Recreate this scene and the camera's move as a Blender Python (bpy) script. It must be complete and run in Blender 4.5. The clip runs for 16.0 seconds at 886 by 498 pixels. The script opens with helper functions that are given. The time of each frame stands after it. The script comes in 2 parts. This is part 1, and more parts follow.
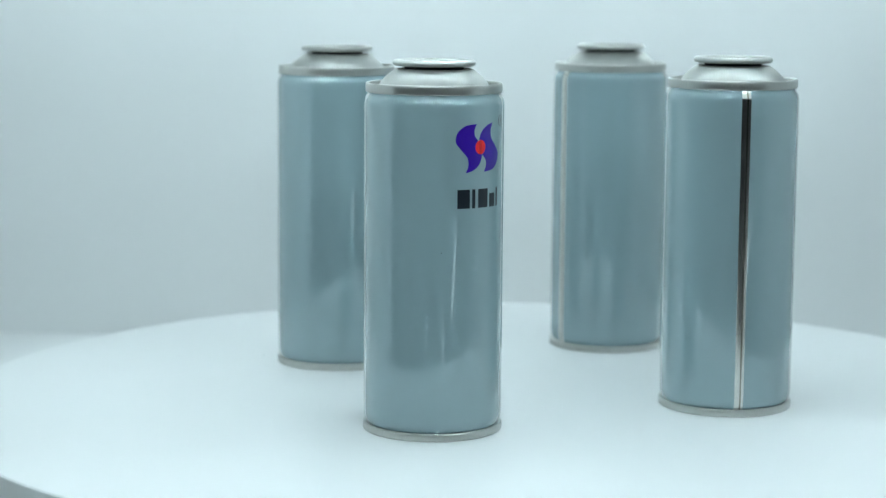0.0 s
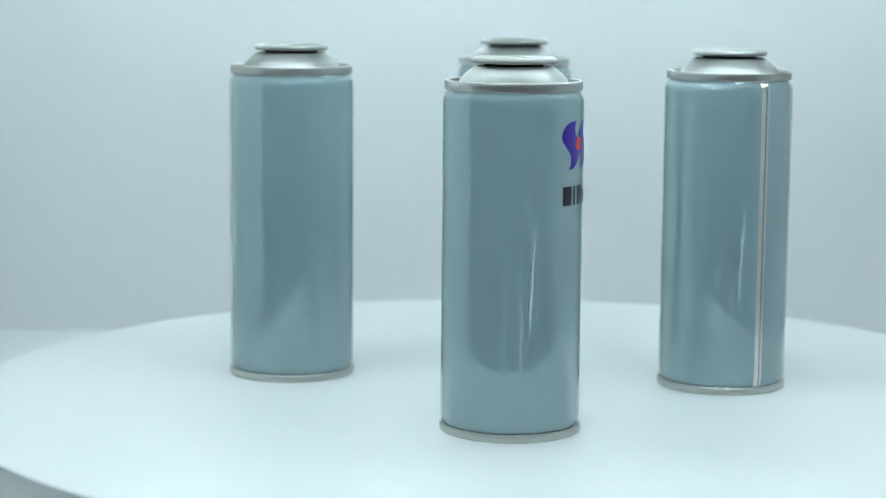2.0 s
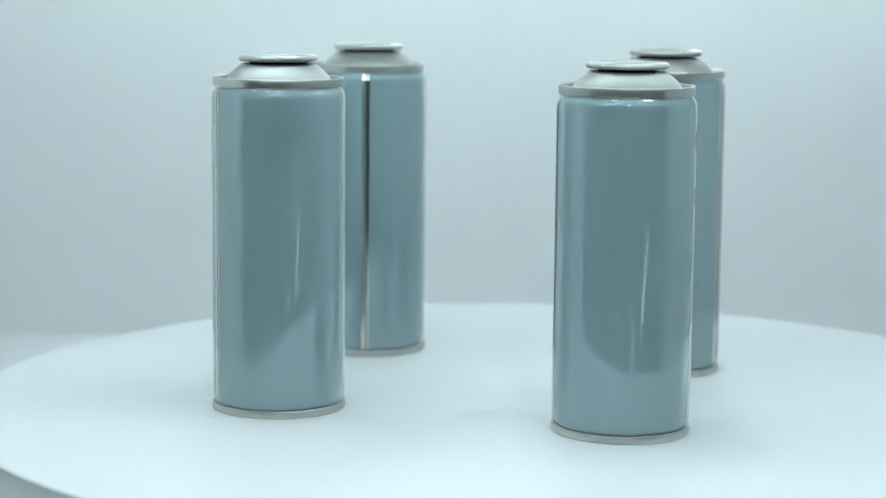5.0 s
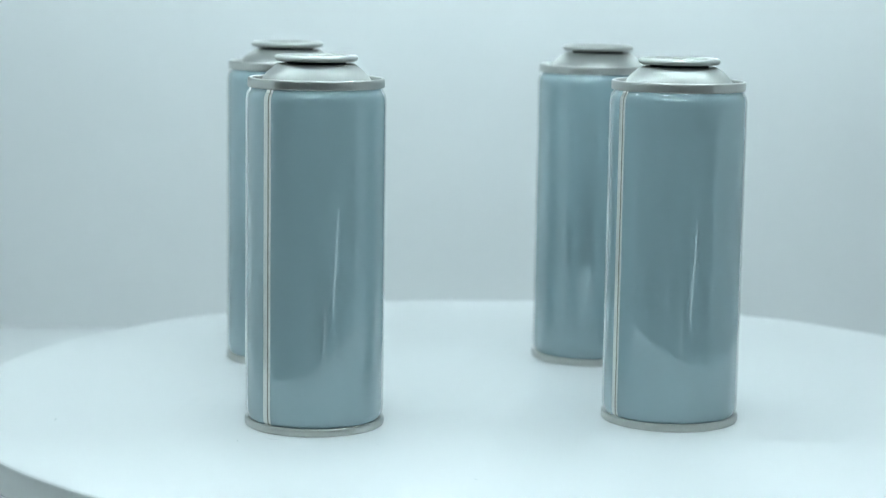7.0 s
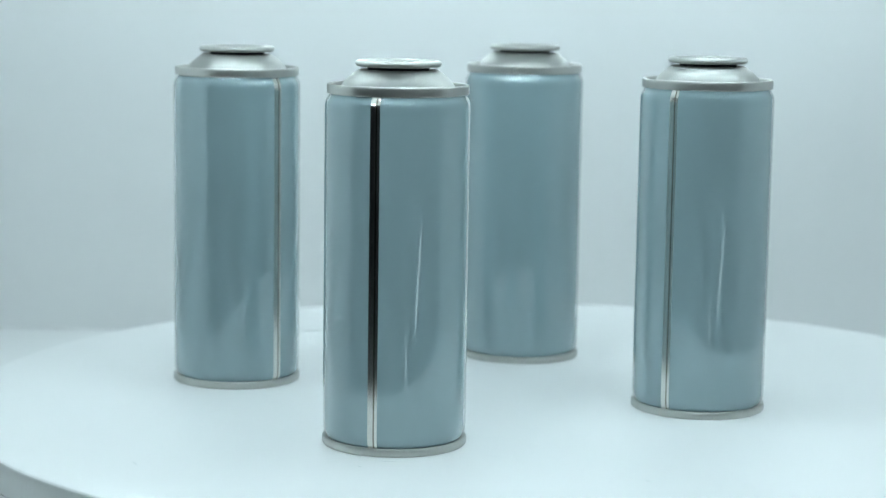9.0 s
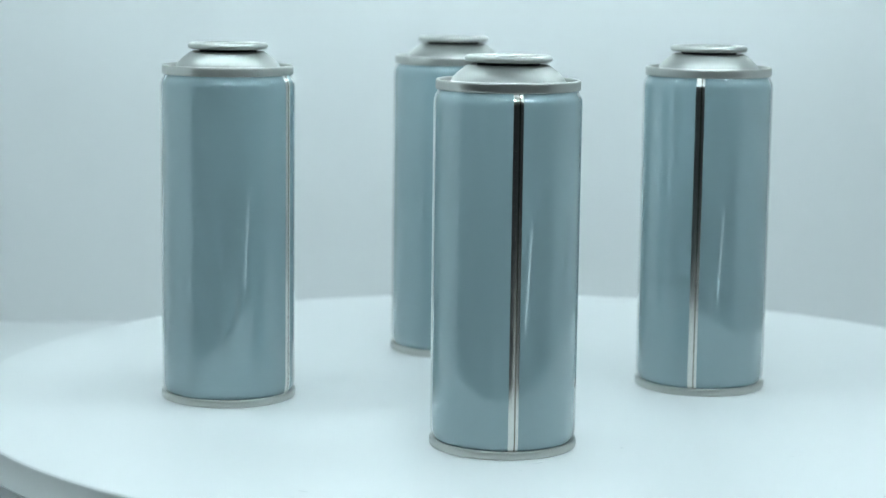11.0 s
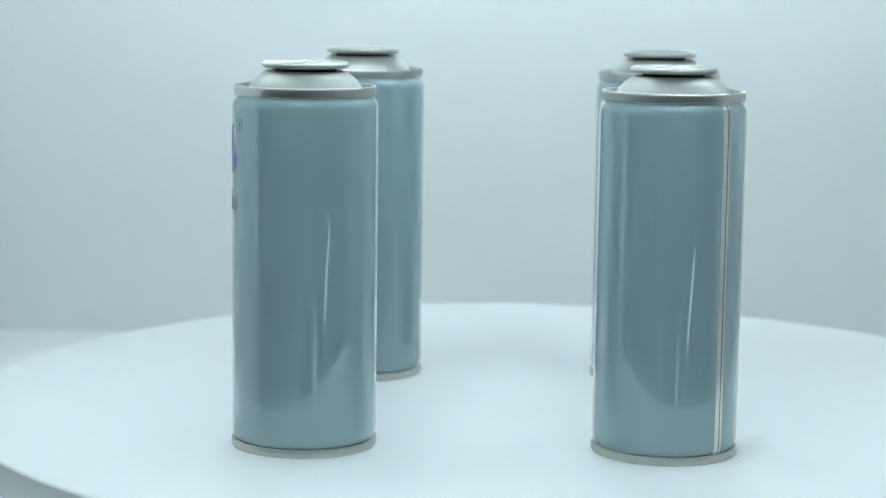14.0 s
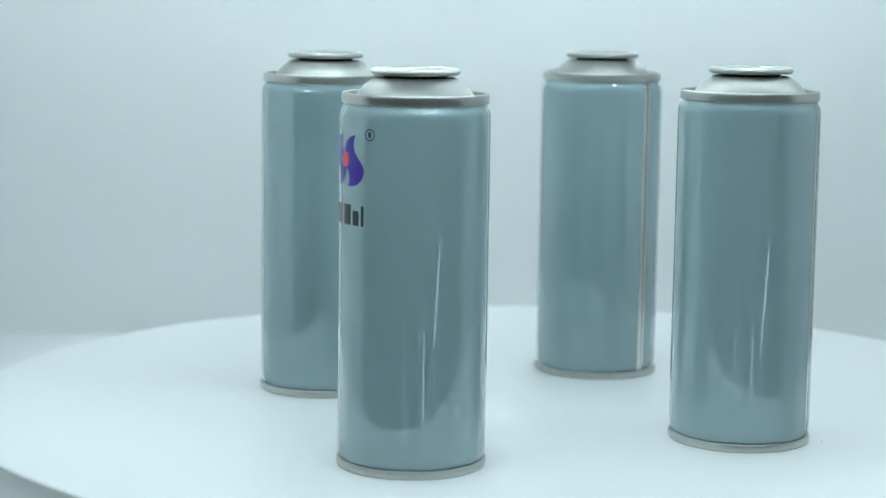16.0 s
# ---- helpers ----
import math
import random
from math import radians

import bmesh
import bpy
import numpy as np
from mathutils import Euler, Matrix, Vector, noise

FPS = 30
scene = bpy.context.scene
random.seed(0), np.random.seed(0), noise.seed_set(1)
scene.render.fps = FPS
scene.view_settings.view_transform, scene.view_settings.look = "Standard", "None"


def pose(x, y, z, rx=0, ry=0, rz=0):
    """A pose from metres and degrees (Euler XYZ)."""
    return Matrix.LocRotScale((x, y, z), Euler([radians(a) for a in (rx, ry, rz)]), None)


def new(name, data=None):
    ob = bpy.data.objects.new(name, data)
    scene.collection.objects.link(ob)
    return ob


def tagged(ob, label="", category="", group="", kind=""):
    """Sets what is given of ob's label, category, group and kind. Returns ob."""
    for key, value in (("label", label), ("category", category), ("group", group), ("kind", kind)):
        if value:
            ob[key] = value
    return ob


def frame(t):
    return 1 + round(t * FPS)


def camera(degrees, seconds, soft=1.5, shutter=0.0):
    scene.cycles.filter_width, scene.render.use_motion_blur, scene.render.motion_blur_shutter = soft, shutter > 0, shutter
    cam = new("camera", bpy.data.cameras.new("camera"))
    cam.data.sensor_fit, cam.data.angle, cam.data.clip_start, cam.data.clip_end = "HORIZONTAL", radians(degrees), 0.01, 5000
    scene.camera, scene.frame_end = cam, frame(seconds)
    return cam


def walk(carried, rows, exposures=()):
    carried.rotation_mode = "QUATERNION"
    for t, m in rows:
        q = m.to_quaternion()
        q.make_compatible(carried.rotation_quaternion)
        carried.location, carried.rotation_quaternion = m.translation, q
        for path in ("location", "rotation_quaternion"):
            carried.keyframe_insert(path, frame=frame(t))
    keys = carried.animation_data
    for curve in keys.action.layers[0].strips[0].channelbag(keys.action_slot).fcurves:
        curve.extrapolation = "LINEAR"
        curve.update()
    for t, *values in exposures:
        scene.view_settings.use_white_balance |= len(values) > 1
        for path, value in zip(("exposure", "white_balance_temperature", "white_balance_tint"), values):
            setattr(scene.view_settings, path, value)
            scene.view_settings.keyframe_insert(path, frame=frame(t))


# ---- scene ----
# ---------------------------------------------------------------- camera
# seconds, eye, degrees down, degrees to the right, roll
PATH = [
    (0, -0.00033, -0.80511, 0.17113, 7.896, -2.052, 0.405),
    (0.5, -0.00081, -0.80471, 0.17073, 7.914, -2.022, 0.600),
    (1, 0.00029, -0.80509, 0.17059, 7.957, -2.257, 0.488),
    (1.5, 0.00004, -0.80548, 0.17120, 7.856, -2.227, 0.483),
    (2, 0.00034, -0.80544, 0.17013, 7.942, -2.339, 0.487),
    (2.5, 0.00090, -0.80582, 0.17111, 7.923, -2.394, 0.534),
    (3, -0.00007, -0.80565, 0.17127, 7.813, -2.629, 0.582),
    (3.5, 0.00028, -0.80491, 0.17146, 7.937, -2.574, 0.646),
    (4, -0.00051, -0.80618, 0.17136, 7.849, -2.440, 0.516),
    (6.5, -0.00087, -0.80488, 0.17126, 7.943, -2.446, 0.670),
    (7, 0.00078, -0.80500, 0.17063, 7.944, -2.531, 0.855),
    (7.5, 0.00027, -0.80563, 0.17004, 7.904, -2.601, 0.920),
    (8, -0.00024, -0.80585, 0.17003, 7.693, -2.546, 0.940),
    (8.5, -0.00073, -0.80501, 0.16998, 7.920, -2.541, 0.881),
    (9, -0.00021, -0.80471, 0.17031, 7.892, -2.544, 0.870),
    (11.5, -0.00018, -0.80457, 0.16977, 8.110, -2.642, 0.722),
    (12, 0.00042, -0.80562, 0.16983, 7.947, -2.707, 0.871),
    (12.5, 0.00011, -0.80577, 0.17008, 7.937, -2.588, 0.821),
    (13, -0.00055, -0.80603, 0.16994, 7.847, -2.661, 0.757),
    (13.5, 0.00037, -0.80313, 0.17129, 8.188, -2.601, 0.683),
    (14, 0.00053, -0.80502, 0.17117, 7.901, -2.665, 0.747),
    (14.5, 0.00041, -0.80579, 0.17077, 7.915, -2.712, 0.849),
    (15, 0.00034, -0.80560, 0.17033, 7.981, -2.555, 0.804),
    (15.5, -0.00022, -0.80536, 0.17092, 7.811, -2.541, 0.851),
    (16, -0.00060, -0.80612, 0.17028, 7.770, -2.473, 0.824),
]
cam = camera(24.933, 16.0, soft=1.3)
cam.data.dof.use_dof = True
cam.data.dof.focus_distance = 0.725
cam.data.dof.aperture_fstop = 13.0
walk(cam, [(t, pose(x, y, z, 90 - down, 0, -right) @ pose(0, 0, 0, 0, 0, roll)) for t, x, y, z, down, right, roll in PATH])

# ---------------------------------------------------------------- world
# a dim room stands round the lit photo box
world = bpy.data.worlds.new("world")
scene.world = world
world.use_nodes = True
world.node_tree.nodes["Background"].inputs["Color"].default_value = (0.5, 0.6, 0.65, 1)
world.node_tree.nodes["Background"].inputs["Strength"].default_value = 0.02
LED_COLOUR = (0.80, 1.0, 1.065)
LED_POWER = 366.0

# ---------------------------------------------------------------- materials


def material(name, base, rough, metal=0.0, coat=0.0, bump=0.0, bump_scale=400.0, vary=0.06, vary_scale=9.0, spec=0.5,
             stretch=(1, 1, 1), rough_vary=0.05, coat_rough=0.04, coat_ior=1.5):
    """A surface whose colour and gloss vary at two scales, with fine relief."""
    m = bpy.data.materials.new(name)
    m.use_nodes = True
    nt = m.node_tree
    n, links = nt.nodes, nt.links
    b = n["Principled BSDF"]
    b.inputs["Metallic"].default_value = metal
    b.inputs["Specular IOR Level"].default_value = spec
    b.inputs["Coat Weight"].default_value = coat
    b.inputs["Coat Roughness"].default_value = coat_rough
    b.inputs["Coat IOR"].default_value = coat_ior
    co = n.new("ShaderNodeTexCoord")
    mp = n.new("ShaderNodeMapping")
    mp.inputs["Scale"].default_value = stretch
    links.new(co.outputs["Object"], mp.inputs["Vector"])

    def tex(scale, detail):
        t = n.new("ShaderNodeTexNoise")
        t.inputs["Scale"].default_value = scale
        t.inputs["Detail"].default_value = detail
        links.new(mp.outputs["Vector"], t.inputs["Vector"])
        return t

    big, fine = tex(vary_scale, 3.0), tex(bump_scale, 4.0)
    add = n.new("ShaderNodeMath")
    add.operation = "MULTIPLY_ADD"
    links.new(fine.outputs["Fac"], add.inputs[0])
    add.inputs[1].default_value = 0.35
    links.new(big.outputs["Fac"], add.inputs[2])
    ramp = n.new("ShaderNodeMapRange")
    links.new(add.outputs[0], ramp.inputs["Value"])
    ramp.inputs["From Min"].default_value, ramp.inputs["From Max"].default_value = 0.35, 1.0
    mix = n.new("ShaderNodeMix")
    mix.data_type = "RGBA"
    links.new(ramp.outputs["Result"], mix.inputs["Factor"])
    mix.inputs["A"].default_value = (*[c * (1 - vary) for c in base], 1)
    mix.inputs["B"].default_value = (*[min(1, c * (1 + vary)) for c in base], 1)
    links.new(mix.outputs["Result"], b.inputs["Base Color"])
    rr = n.new("ShaderNodeMapRange")
    links.new(big.outputs["Fac"], rr.inputs["Value"])
    rr.inputs["To Min"].default_value, rr.inputs["To Max"].default_value = max(0.01, rough - rough_vary), rough + rough_vary
    links.new(rr.outputs["Result"], b.inputs["Roughness"])
    if bump:
        bp = n.new("ShaderNodeBump")
        bp.inputs["Strength"].default_value = bump
        bp.inputs["Distance"].default_value = 0.0002
        links.new(fine.outputs["Fac"], bp.inputs["Height"])
        links.new(bp.outputs["Normal"], b.inputs["Normal"])
    return m


def glowing(name, colour, strength):
    m = bpy.data.materials.new(name)
    m.use_nodes = True
    b = m.node_tree.nodes["Principled BSDF"]
    b.inputs["Base Color"].default_value = (0.8, 0.8, 0.75, 1)
    b.inputs["Emission Color"].default_value = (*colour, 1)
    b.inputs["Emission Strength"].default_value = strength
    return m


PAINT = material("blue_grey_lacquer", (0.250, 0.348, 0.376), 0.025, metal=0.12, coat=1.0, coat_rough=0.015, coat_ior=1.5, vary=0.012, vary_scale=25, spec=0.4, rough_vary=0.0)
TIN = material("satin_tinplate", (0.44, 0.45, 0.43), 0.44, metal=1.0, vary=0.05, vary_scale=120, bump=0.05, bump_scale=1500, stretch=(1, 1, 3))
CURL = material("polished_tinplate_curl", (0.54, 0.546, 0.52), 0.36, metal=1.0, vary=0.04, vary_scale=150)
BARE = material("bare_bright_tinplate", (0.69, 0.695, 0.665), 0.19, metal=1.0, vary=0.06, vary_scale=200, bump=0.04, bump_scale=900, stretch=(1, 1, 0.1))
WELD = material("browned_weld", (0.25, 0.235, 0.20), 0.22, metal=1.0, vary=0.35, vary_scale=500, bump=0.15, bump_scale=1500)
# near-black colour stands in for the shade in the neck groove
NECK_SHADE = material("painted_neck_shade", (0.03, 0.03, 0.028), 0.6, vary=0.1, vary_scale=300)
BLUE = material("violet_blue_ink", (0.032, 0.008, 0.26), 0.30, coat=0.6, coat_rough=0.03, coat_ior=1.4, vary=0.03, spec=0.2)
RED = material("red_ink", (0.72, 0.015, 0.02), 0.30, coat=0.6, coat_rough=0.03, coat_ior=1.4, vary=0.03, spec=0.2)
BLACK = material("black_ink", (0.012, 0.016, 0.022), 0.30, coat=0.6, coat_rough=0.03, coat_ior=1.4, vary=0.03, spec=0.2)
PLATTER = material("matt_white_plastic", (0.80, 0.81, 0.81), 0.42, vary=0.012, vary_scale=14, bump=0.05, bump_scale=700, spec=0.35)
EDGE = material("grey_white_edge_band", (0.62, 0.64, 0.63), 0.45, vary=0.04, vary_scale=20, bump=0.06, bump_scale=500)
SHEET = material("white_backdrop_sheet", (0.78, 0.79, 0.79), 0.7, vary=0.02, vary_scale=5, bump=0.05, bump_scale=300, spec=0.2)
# one even grey, darker than the sheet of the left panel
GREY = material("pale_grey_side_panel", (0.55, 0.56, 0.565), 0.8, vary=0.06, vary_scale=8, bump=0.1, bump_scale=600, spec=0.2)
ALU = material("white_led_housing", (0.75, 0.76, 0.76), 0.4, vary=0.03)
LED = glowing("led_chip_glow", LED_COLOUR, LED_POWER)
# glow of the added tubes that draw streaks on the lacquer
GLOW = glowing("streak_tube_glow", (0.85, 1.0, 1.05), 2.0)
DARK = material("dark_grey_laminate", (0.045, 0.048, 0.052), 0.5, vary=0.15, vary_scale=6, bump=0.08)
ROOM = material("dim_room_paint", (0.15, 0.16, 0.165), 0.85, vary=0.1, vary_scale=1.5, bump=0.1, bump_scale=60, spec=0.2)
SMUDGE = material("grey_scuff", (0.52, 0.55, 0.55), 0.5, vary=0.1, vary_scale=300)

# ---------------------------------------------------------------- mesh helpers


def part(name, bm, mat, parent=None, label="", smooth=True):
    me = bpy.data.meshes.new(name)
    bmesh.ops.recalc_face_normals(bm, faces=bm.faces)
    bm.to_mesh(me)
    bm.free()
    me.materials.append(mat)
    if smooth:
        for f in me.polygons:
            f.use_smooth = True
    ob = new(name, me)
    if parent is not None:
        ob.parent = parent
    if label:
        tagged(ob, label)
    return ob


def lathe(profile, segments=128, closed=False):
    bm = bmesh.new()
    rings = []
    for r, z in profile:
        rings.append([bm.verts.new((r * math.cos(2 * math.pi * k / segments), r * math.sin(2 * math.pi * k / segments), z)) for k in range(segments)])
    if closed:
        rings.append(rings[0])
    for a, b in zip(rings, rings[1:]):
        for k in range(segments):
            j = (k + 1) % segments
            bm.faces.new((a[k], a[j], b[j], b[k]))
    return bm


def arc(cr, cz, radius, start, end, steps=8, squash=1.0):
    """Points of a profile on an arc, degrees from the outward direction."""
    return [(cr + radius * math.cos(radians(start + (end - start) * i / steps)), cz + squash * radius * math.sin(radians(start + (end - start) * i / steps)))
            for i in range(steps + 1)]


def slab(x0, y0, z0, x1, y1, z1, bevel=0.0):
    bm = bmesh.new()
    bmesh.ops.create_cube(bm, size=1.0, matrix=Matrix.LocRotScale(((x0 + x1) / 2, (y0 + y1) / 2, (z0 + z1) / 2), None, (x1 - x0, y1 - y0, z1 - z0)))
    if bevel:
        bmesh.ops.bevel(bm, geom=list(bm.edges), offset=bevel, segments=2, affect="EDGES", profile=0.5)
    return bm


def wrapped(outline, radius, angle, proud=0.00005, rows=1):
    """A flat figure (metres round the can, metres up) laid on the can's side at that angle, in narrow upright strips."""
    bm = bmesh.new()
    vs = [bm.verts.new((u, w, 0)) for u, w in outline]
    bm.faces.new(vs)
    umin, umax = min(u for u, w in outline), max(u for u, w in outline)
    step = 0.0007
    k = math.ceil(umin / step)
    while k * step < umax:
        bmesh.ops.bisect_plane(bm, geom=bm.verts[:] + bm.edges[:] + bm.faces[:], plane_co=(k * step, 0, 0), plane_no=(1, 0, 0))
        k += 1
    bmesh.ops.triangulate(bm, faces=bm.faces[:])
    for v in bm.verts:
        u, w = v.co.x, v.co.y
        a = radians(angle) + u / radius
        v.co = ((radius + proud) * math.cos(a), (radius + proud) * math.sin(a), w)
    return bm


def smooth_outline(points, steps=5):
    """A closed Catmull-Rom outline through a few corner points; a point given twice stays sharp."""
    out = []
    n = len(points)
    for i in range(n):
        p0, p1, p2, p3 = (Vector(points[(i + j) % n]) for j in (-1, 0, 1, 2))
        if (p2 - p1).length < 1e-9:
            continue
        for s in range(steps):
            t = s / steps
            q = 0.5 * (2 * p1 + (p2 - p0) * t + (2 * p0 - 5 * p1 + 4 * p2 - p3) * t * t + (3 * p1 - p0 - 3 * p2 + p3) * t ** 3)
            out.append((q.x, q.y))
    return out


# ---------------------------------------------------------------- photo box and room
BOX_X0, BOX_X1, BOX_Y0, BOX_Y1, BOX_Z0, BOX_Z1 = -0.330, 0.320, -0.430, 0.365, -0.045, 0.290
tagged(part("floor", slab(BOX_X0, -0.260, BOX_Z0 - 0.004, BOX_X1, BOX_Y1, BOX_Z0), SHEET, smooth=False), "white sheet floor of the photo light box", "floor", kind="structure")
tagged(part("ceiling", slab(BOX_X0, BOX_Y0, BOX_Z1, BOX_X1, BOX_Y1, BOX_Z1 + 0.004), SHEET, smooth=False), "white ceiling panel of the photo light box", "ceiling", kind="structure")
tagged(part("wall_back", slab(BOX_X0 - 0.004, BOX_Y1, BOX_Z0 - 0.004, BOX_X1 + 0.004, BOX_Y1 + 0.004, BOX_Z1 + 0.004), SHEET, smooth=False), "plain white backdrop wall of the light box", "wall", kind="structure")
tagged(part("wall_left", slab(BOX_X0 - 0.004, -0.190, BOX_Z0 - 0.004, BOX_X0, BOX_Y1, BOX_Z1 + 0.004), SHEET, smooth=False), "white side panel of the photo light box", "wall", kind="structure")
tagged(part("wall_right", slab(BOX_X1, -0.190, BOX_Z0 - 0.004, BOX_X1 + 0.004, BOX_Y1, BOX_Z1 + 0.004), GREY, smooth=False), "pale grey side panel of the photo light box", "wall", kind="structure")

RX0, RX1, RY0, RY1, RZ0, RZ1 = -1.15, 1.15, -1.65, 0.75, -0.80, 1.0
for name, box, label in (
        ("room_floor", (RX0, RY0, RZ0 - 0.1, RX1, RY1, RZ0), "dark floor of the dim room"),
        ("room_ceiling", (RX0, RY0, RZ1, RX1, RY1, RZ1 + 0.1), "dim grey ceiling of the room"),
        ("room_wall_north", (RX0, RY1, RZ0, RX1, RY1 + 0.1, RZ1), "dim grey wall of the room"),
        ("room_wall_south", (RX0, RY0 - 0.1, RZ0, RX1, RY0, RZ1), "dim grey wall of the room"),
        ("room_wall_west", (RX0 - 0.1, RY0, RZ0, RX0, RY1, RZ1), "dim grey wall of the room"),
        ("room_wall_east", (RX1, RY0, RZ0, RX1 + 0.1, RY1, RZ1), "dim grey wall of the room")):
    tagged(part(name, slab(*box), ROOM, smooth=False), label, "room", kind="structure")


def work_table():
    t = tagged(new("work_table"), "dark laminate work table under the light box", "table")
    t.matrix_basis = pose(0, 0.05, RZ0)
    top = BOX_Z0 - 0.004 - RZ0
    part("tabletop", slab(-0.7, -0.48, top - 0.03, 0.7, 0.45, top, 0.004), DARK, t, smooth=False)
    for x in (-0.66, 0.62):
        for y in (-0.45, 0.37):
            part("leg", slab(x, y, 0, x + 0.04, y + 0.04, top - 0.03, 0.003), DARK, t, smooth=False)


work_table()


# ---------------------------------------------------------------- lights of the box
def led_strip(m, length, count, label):
    s = tagged(new("led_strip"), label, "light", "LED strips in the light box")
    s.matrix_basis = m
    part("housing", slab(-length / 2, -0.008, 0, length / 2, 0.008, 0.006, 0.001), ALU, s, smooth=False)
    mesh = None
    for k in range(count):
        x = -length / 2 + length * (k + 0.5) / count
        if mesh is None:
            chip = part("led_chip", slab(-0.003, -0.003, -0.0012, 0.003, 0.003, -0.0002), LED, s, smooth=False)
            mesh = chip.data
        else:
            chip = new("led_chip", mesh)
            chip.parent = s
        chip.location = (x, 0, 0)


led_strip(pose(-0.004, -0.288, BOX_Z1 - 0.0065), 0.62, 22, "row of white LEDs along the front of the box ceiling")
# two unseen rows added: one fills the platter, one brightens the wall's top
led_strip(pose(-0.004, -0.038, BOX_Z1 - 0.0065), 0.58, 10, "added unseen row of white LEDs across the middle of the ceiling")
led_strip(pose(-0.004, 0.290, BOX_Z1 - 0.0065), 0.56, 10, "added unseen row of white LEDs across the back of the ceiling")


def streak_tube(low, high, width, label):
    """A slim glowing tube from low to high, added for a reflected streak, on a made-up dark stand with a round foot on
    the room's floor.
    """
    low, high = Vector(low), Vector(high)
    f = tagged(new("streak_tube"), label, "light", "tube lights before the box")
    f.matrix_basis = pose(low.x, low.y, RZ0)
    part("foot", lathe([(0.0001, 0), (0.09, 0), (0.09, 0.010), (0.085, 0.014), (0.012, 0.018), (0.0001, 0.018)], 48), DARK, f, "round dark foot")
    rise = low.z - RZ0
    part("pole", lathe([(0.008, 0.016), (0.008, rise - 0.012), (0.006, rise - 0.004), (0.0001, rise - 0.004)], 24), DARK, f, "slim dark pole")
    way = high - low
    turn = way.to_track_quat("Z", "Y").to_matrix().to_4x4()
    n, r = way.length, width / 2
    tube = part("tube", lathe([(0.0001, 0.0), (r, 0.0), (r, n * 0.45), (r * 0.9, n * 0.7), (r * 0.45, n * 0.92), (r * 0.12, n), (0.0001, n)], 32), GLOW, f, "glowing white tapered tube")
    tube.matrix_basis = Matrix.Translation((0, 0, rise)) @ turn
    socket = part("socket", lathe([(0.0001, -0.004), (r * 1.15, -0.004), (r * 1.15, 0.006), (r * 1.02, 0.008)], 32), DARK, tube, "dark end cap")
    socket.matrix_basis = pose(0, 0, -0.008)


# stand-ins for unknown bright sources, placed where the cans' streaks point
streak_tube((0.375, -0.700, -0.080), (0.455, -0.620, -0.004), 0.022, "added slanting white glow tube on a slim stand, for a reflected streak")
streak_tube((0.235, -0.870, -0.260), (0.242, -0.865, -0.080), 0.036, "added short upright white glow tube on a slim stand, for a reflected streak")
streak_tube((-0.140, -0.850, -0.260), (-0.140, -0.850, -0.060), 0.012, "added thin upright white glow tube on a slim stand, for a reflected streak")

# ---------------------------------------------------------------- turntable
PLATTER_R, PLATTER_T = 0.2265, 0.0126


def build_turntable():
    t = tagged(new("turntable"), "round white turning display platter on a low base", "turntable")
    part("base", lathe([(0.0001, BOX_Z0), (0.120, BOX_Z0), (0.124, BOX_Z0 + 0.004), (0.118, -0.016), (0.05, -PLATTER_T - 0.001), (0.0001, -PLATTER_T - 0.001)], 96), EDGE, t, "low white plastic drive base")
    r, h, b = PLATTER_R, PLATTER_T, 0.0012
    disc = part("platter", lathe([(0.0001, 0.0), (0.08, 0.0), (0.16, 0.0), (r - 0.010, 0.0), (r - b - 0.001, 0.0)] + arc(r - b, -b, b, 90, 30, 5), 192), PLATTER, t)
    part("edge_band", lathe(arc(r - b, -b, b, 29, 0, 3) + [(r, -h + b)] + arc(r - b, -h + b, b, 0, -90, 4) + [(0.12, -h), (0.0001, -h)], 192), EDGE, disc, "grey-white edge of the platter")
    # scuffs and a fibre on the platter: radius, degrees, length, width, turn
    for rad, deg, length, width, turn in ((0.190, 123.1, 0.0045, 0.0003, 20), (0.1468, 184.9, 0.0022, 0.0004, 60), (0.1315, 147.1, 0.0050, 0.0003, -100),
                                          (0.1118, 163.1, 0.0016, 0.0003, 80), (0.1427, 144.7, 0.0020, 0.0003, 30)):
        bm = bmesh.new()
        n = 5
        lo, hi = [], []
        for i in range(n + 1):
            u = length * (i / n - 0.5)
            bend = 0.25 * length * (i / n - 0.5) ** 2
            w = width * 0.5 * (1 - (2 * i / n - 1) ** 2) + 0.00004
            lo.append(bm.verts.new((u, bend - w, 0)))
            hi.append(bm.verts.new((u, bend + w, 0)))
        for i in range(n):
            bm.faces.new((lo[i], lo[i + 1], hi[i + 1], hi[i]))
        s = part("scuff", bm, SMUDGE, disc, "faint grey scuff")
        s.matrix_basis = pose(rad * math.cos(radians(deg)), rad * math.sin(radians(deg)), 0.00006, 0, 0, turn)
    return disc


platter = build_turntable()

# ---------------------------------------------------------------- aerosol cans
BODY_R = 0.0261
BODY_PROFILE = [(0.0249, 0.0029), (0.0252, 0.0032), (0.02555, 0.0038), (0.02582, 0.0047), (0.02600, 0.0059), (0.02608, 0.0074), (BODY_R, 0.0090), (BODY_R, 0.02), (BODY_R, 0.06), (BODY_R, 0.10),
                (BODY_R, 0.1210), (0.02608, 0.1222), (0.02600, 0.1232), (0.02583, 0.1241), (0.02558, 0.1248), (0.02528, 0.1253), (0.0250, 0.1257), (0.0248, 0.12615), (0.0247, 0.1266), (0.02465, 0.12685), (0.0244, 0.1270), (0.0241, 0.1272), (0.0240, 0.1276)]


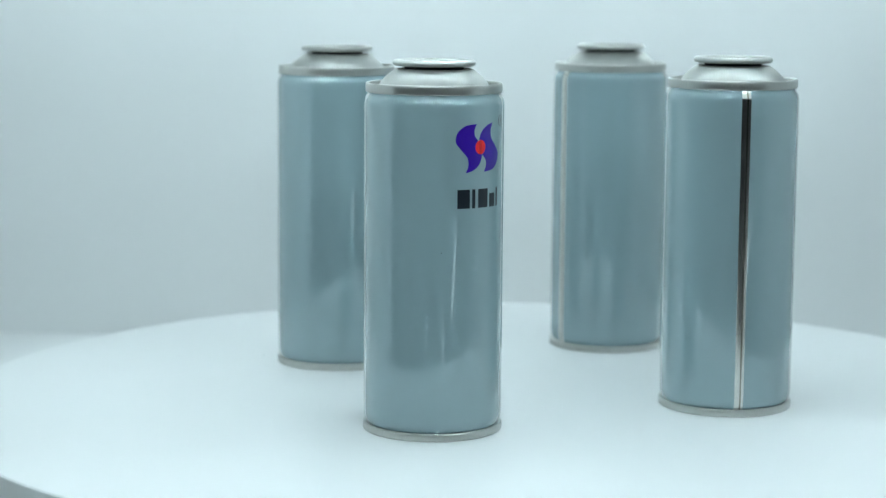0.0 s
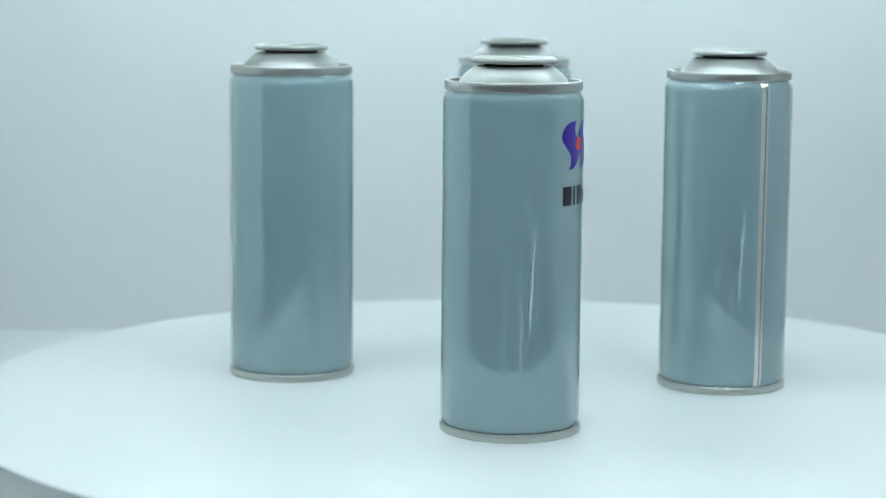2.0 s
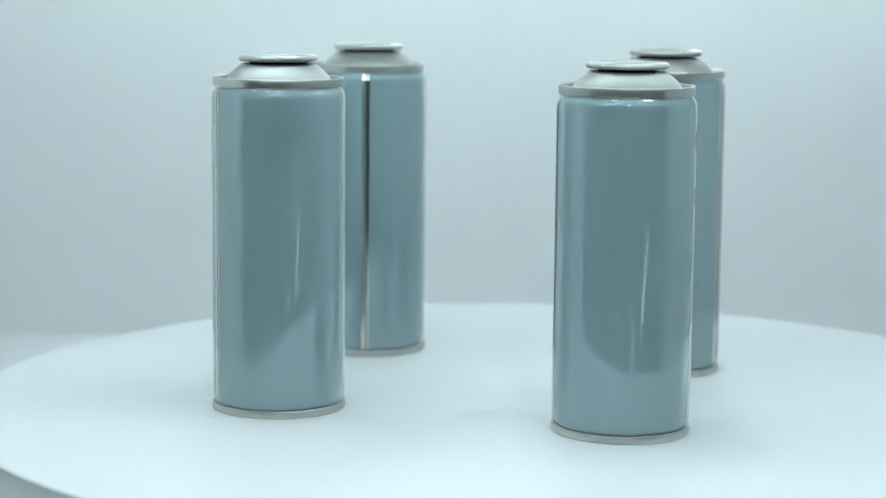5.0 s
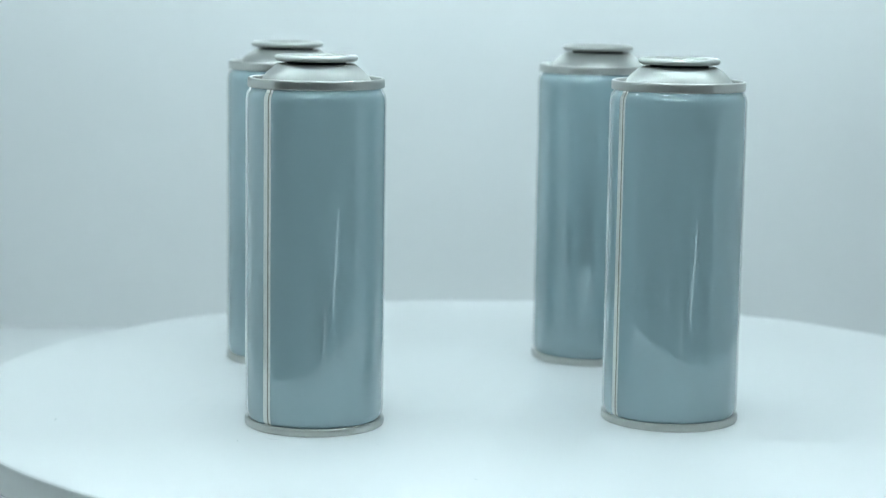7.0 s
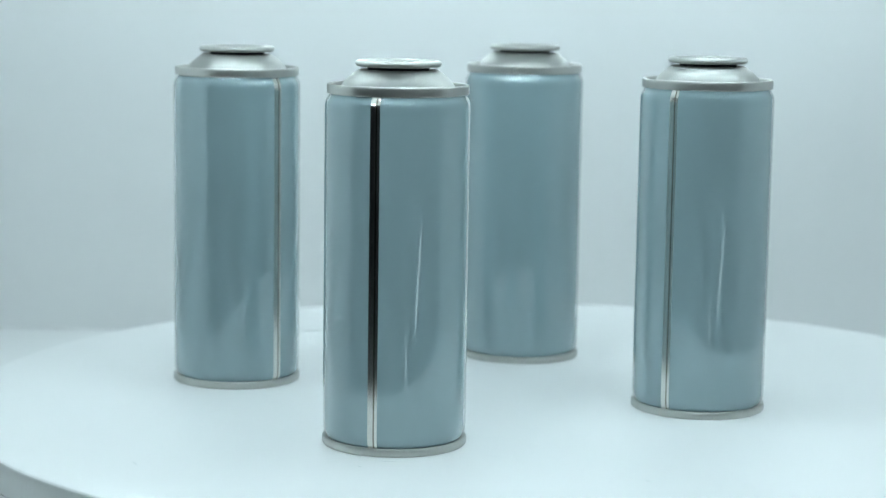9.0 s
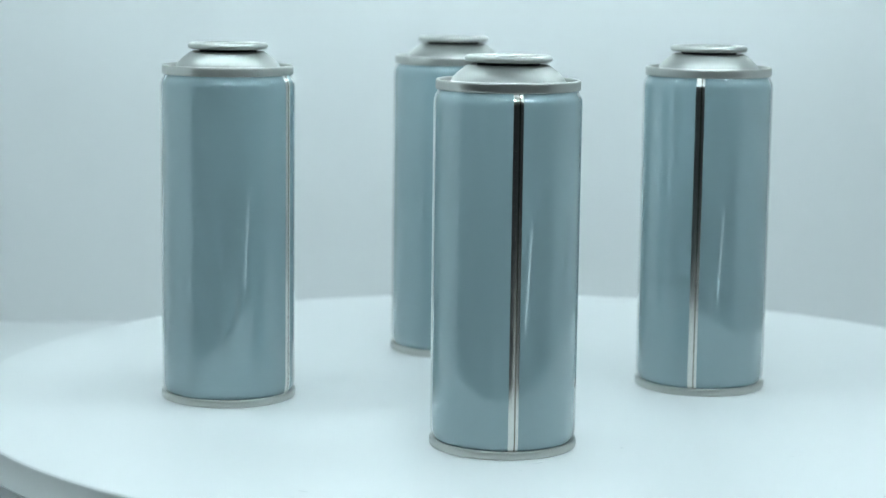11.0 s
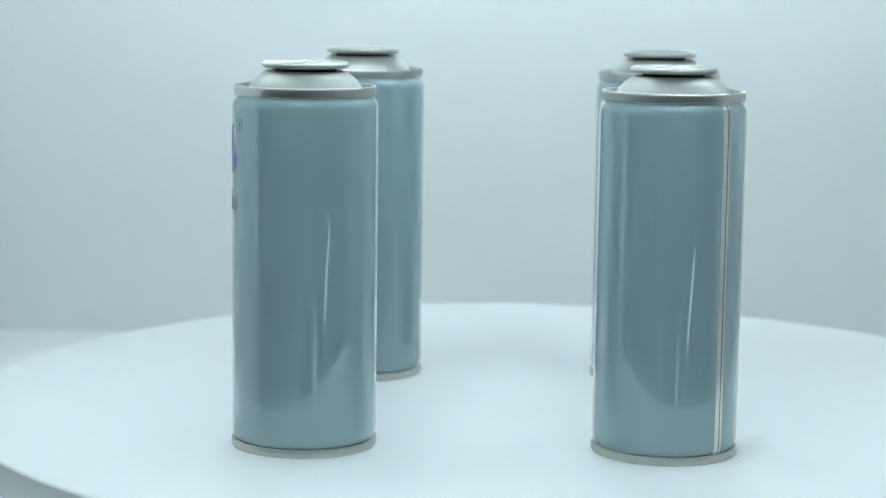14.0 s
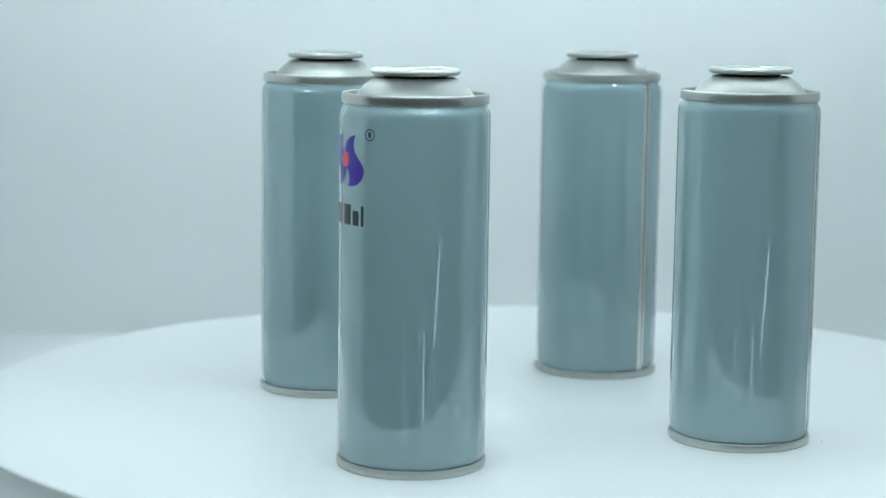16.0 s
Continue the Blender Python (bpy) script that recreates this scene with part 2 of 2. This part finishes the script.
def profile_strip(profile, angle, half, proud, steps=4):
    """A strip of the can's wall round that angle, standing a little proud."""
    bm = bmesh.new()
    rows = []
    for r, z in profile:
        rows.append([bm.verts.new(((r + proud) * math.cos(radians(angle) + half / BODY_R * (2 * k / steps - 1)),
                                   (r + proud) * math.sin(radians(angle) + half / BODY_R * (2 * k / steps - 1)), z)) for k in range(steps + 1)])
    for a, b in zip(rows, rows[1:]):
        for k in range(steps):
            bm.faces.new((a[k], a[k + 1], b[k + 1], b[k]))
    return bm


def aerosol_can(logo, label, specks=()):
    can = tagged(new("aerosol_can"), label, "aerosol can", "cans on the turntable")
    part("body", lathe(BODY_PROFILE), PAINT, can, "glossy blue-grey lacquered body")
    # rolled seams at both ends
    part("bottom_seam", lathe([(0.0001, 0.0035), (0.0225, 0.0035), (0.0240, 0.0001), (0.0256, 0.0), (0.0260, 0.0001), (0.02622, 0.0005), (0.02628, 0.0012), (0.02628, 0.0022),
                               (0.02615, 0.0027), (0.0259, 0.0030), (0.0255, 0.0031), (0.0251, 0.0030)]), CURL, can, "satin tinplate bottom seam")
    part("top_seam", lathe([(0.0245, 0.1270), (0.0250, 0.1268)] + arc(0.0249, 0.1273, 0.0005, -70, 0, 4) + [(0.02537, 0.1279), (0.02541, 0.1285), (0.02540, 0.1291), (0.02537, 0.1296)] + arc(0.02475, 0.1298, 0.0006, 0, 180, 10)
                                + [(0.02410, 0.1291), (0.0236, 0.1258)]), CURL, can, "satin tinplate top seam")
    # domed top, with a groove under its rolled mouth
    dome = [(0.0236, 0.1259)] + arc(0.0230, 0.1258, 0.0006, -20, -140, 5) + [(0.0222, 0.1260), (0.0216, 0.1266), (0.0211, 0.1277), (0.0206, 0.1288), (0.0200, 0.1300), (0.0192, 0.1312),
            (0.0182, 0.1323), (0.0171, 0.1333), (0.0159, 0.1342), (0.0150, 0.1349), (0.0144, 0.1353), (0.0140, 0.13545), (0.0137, 0.1355), (0.0134, 0.1353), (0.0132, 0.1349), (0.0130, 0.1343)]
    part("dome", lathe(dome), TIN, can, "satin tinplate domed top")
    # groove coloured dark in place of the shade under the curl
    part("neck_groove", lathe([(0.0130, 0.1343), (0.0112, 0.1341), (0.0110, 0.1345), (0.0110, 0.1370)], 64), NECK_SHADE, can, "recessed neck under the rim, its shade painted in dark", smooth=False)
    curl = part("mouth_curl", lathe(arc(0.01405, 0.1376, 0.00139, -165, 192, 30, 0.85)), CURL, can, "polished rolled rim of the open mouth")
    part("neck_lining", lathe([(0.01275, 0.1377), (0.01255, 0.1373), (0.0108, 0.1371), (0.0106, 0.1366), (0.0106, 0.1338), (0.0145, 0.1325), (0.020, 0.126), (0.020, 0.06), (0.0001, 0.055)], 64), TIN, curl, "bare metal inside")
    # the bare strip with its weld
    seam = part("side_seam", profile_strip(BODY_PROFILE, 0, 0.00175, 0.00005, 6), BARE, can, "bare bright tinplate strip")
    part("weld_line", profile_strip(BODY_PROFILE, 1.1, 0.00027, 0.00008, 2), WELD, seam, "thin brown weld line")
    # dust and pits: degrees from the seam, height, size
    for deg, z, size in specks:
        part("speck", wrapped([(size * math.cos(a * math.pi / 4), z + size * math.sin(a * math.pi / 4)) for a in range(8)], BODY_R, deg, 0.0001), BLACK, can, "tiny dark speck")
    if logo is None:
        return can
    # printed mark: two swirling leaves round a dot, bars in place of the brand name
    s = 0.001
    leaf_l = [(-10.0, 2.5), (-9.2, 6.0), (-6.0, 8.4), (-1.2, 9.0), (-1.2, 9.0), (-2.2, 6.8), (-2.0, 4.5), (-0.2, 2.4), (0.6, 0.0), (1.4, -2.5), (0.2, -6.0), (-2.6, -8.3), (-6.0, -9.2), (-6.0, -9.2), (-4.9, -6.8), (-5.2, -3.6), (-8.0, -0.4)]
    leaf_r = [(-u, -w) for u, w in leaf_l]
    zc = 0.1078
    part("leaf", wrapped(smooth_outline([(u * s * 0.98 - 0.0006, zc + w * s * 0.97) for u, w in leaf_l]), BODY_R, logo), BLUE, can, "violet-blue printed leaf")
    part("leaf", wrapped(smooth_outline([(u * s * 0.98 + 0.0006, zc + w * s * 0.97) for u, w in leaf_r]), BODY_R, logo, 0.00007), BLUE, can, "violet-blue printed leaf")
    part("dot", wrapped([(0.0024 * math.cos(a * math.pi / 12), zc + 0.0003 + 0.0026 * math.sin(a * math.pi / 12)) for a in range(24)], BODY_R, logo, 0.0001), RED, can, "red printed dot")
    bars = ((-9.6, -4.6, 6.9), (-3.6, -2.2, 6.9), (-0.9, 3.9, 6.9), (4.9, 8.2, 5.0), (9.1, 10.4, 6.9))
    for u0, u1, h in bars:
        z0 = 0.0860
        part("letter_bar", wrapped([(u0 * s, z0), (u1 * s, z0), (u1 * s, z0 + h * s), (u0 * s, z0 + h * s)], BODY_R, logo), BLACK, can, "black printed bar")
    ring = bmesh.new()
    inner, outer = [], []
    for k in range(24):
        a = 2 * math.pi * k / 24
        for rad, store in ((0.00170, inner), (0.00205, outer)):
            ang = radians(logo) + (0.0128 + rad * math.cos(a)) / BODY_R
            store.append(ring.verts.new(((BODY_R + 0.00005) * math.cos(ang), (BODY_R + 0.00005) * math.sin(ang), zc + 0.0093 + rad * math.sin(a))))
    for k in range(24):
        j = (k + 1) % 24
        ring.faces.new((inner[k], inner[j], outer[j], outer[k]))
    part("small_ring", ring, BLACK, can, "tiny black printed ring")
    part("small_bar", wrapped([(0.0123, zc + 0.0084), (0.0133, zc + 0.0084), (0.0133, zc + 0.0102), (0.0123, zc + 0.0102)], BODY_R, logo), BLACK, can)
    return can


# radius on the platter, degrees on the platter, degrees of its own turn (the seam), mark from the seam
CANS = (
    (0.06933, -116.24, 134.4, 178.3),
    (0.08564, -8.76, -83.8, None),
    (0.12395, 69.79, 215.3, 173.5),
    (0.10264, 139.61, 154.4, None),
)
LABELS = ("glossy blue-grey aerosol can with violet logo and open tinplate top",
          "glossy blue-grey aerosol can with bare vertical seam, open tinplate top",
          "glossy blue-grey aerosol can near the platter edge, violet logo",
          "glossy blue-grey aerosol can with bright bare seam, no valve")
SPECKS = (((1.1, 0.0665, 0.00035), (144.3, 0.0700, 0.00022)), (), (), ())
cans = [aerosol_can(c[3], label, specks) for c, label, specks in zip(CANS, LABELS, SPECKS)]


# ---------------------------------------------------------------- what moves
def turned(t):
    """Degrees by which the platter has turned at t seconds."""
    return 11.358 * t - 0.204 * (t / 8) ** 2 + 0.021 * (t / 8) ** 3


def motions():
    times = [k * 0.2 for k in range(81)]
    walk(platter, [(t, pose(-0.0015, 0.001, 0, 0, 0, turned(t))) for t in times])
    for can, (radius, place, own, mark) in zip(cans, CANS):
        walk(can, [(t, pose(radius * math.cos(radians(place + turned(t))), radius * math.sin(radians(place + turned(t))), 0.0, 0, 0, own + turned(t))) for t in times])


motions()
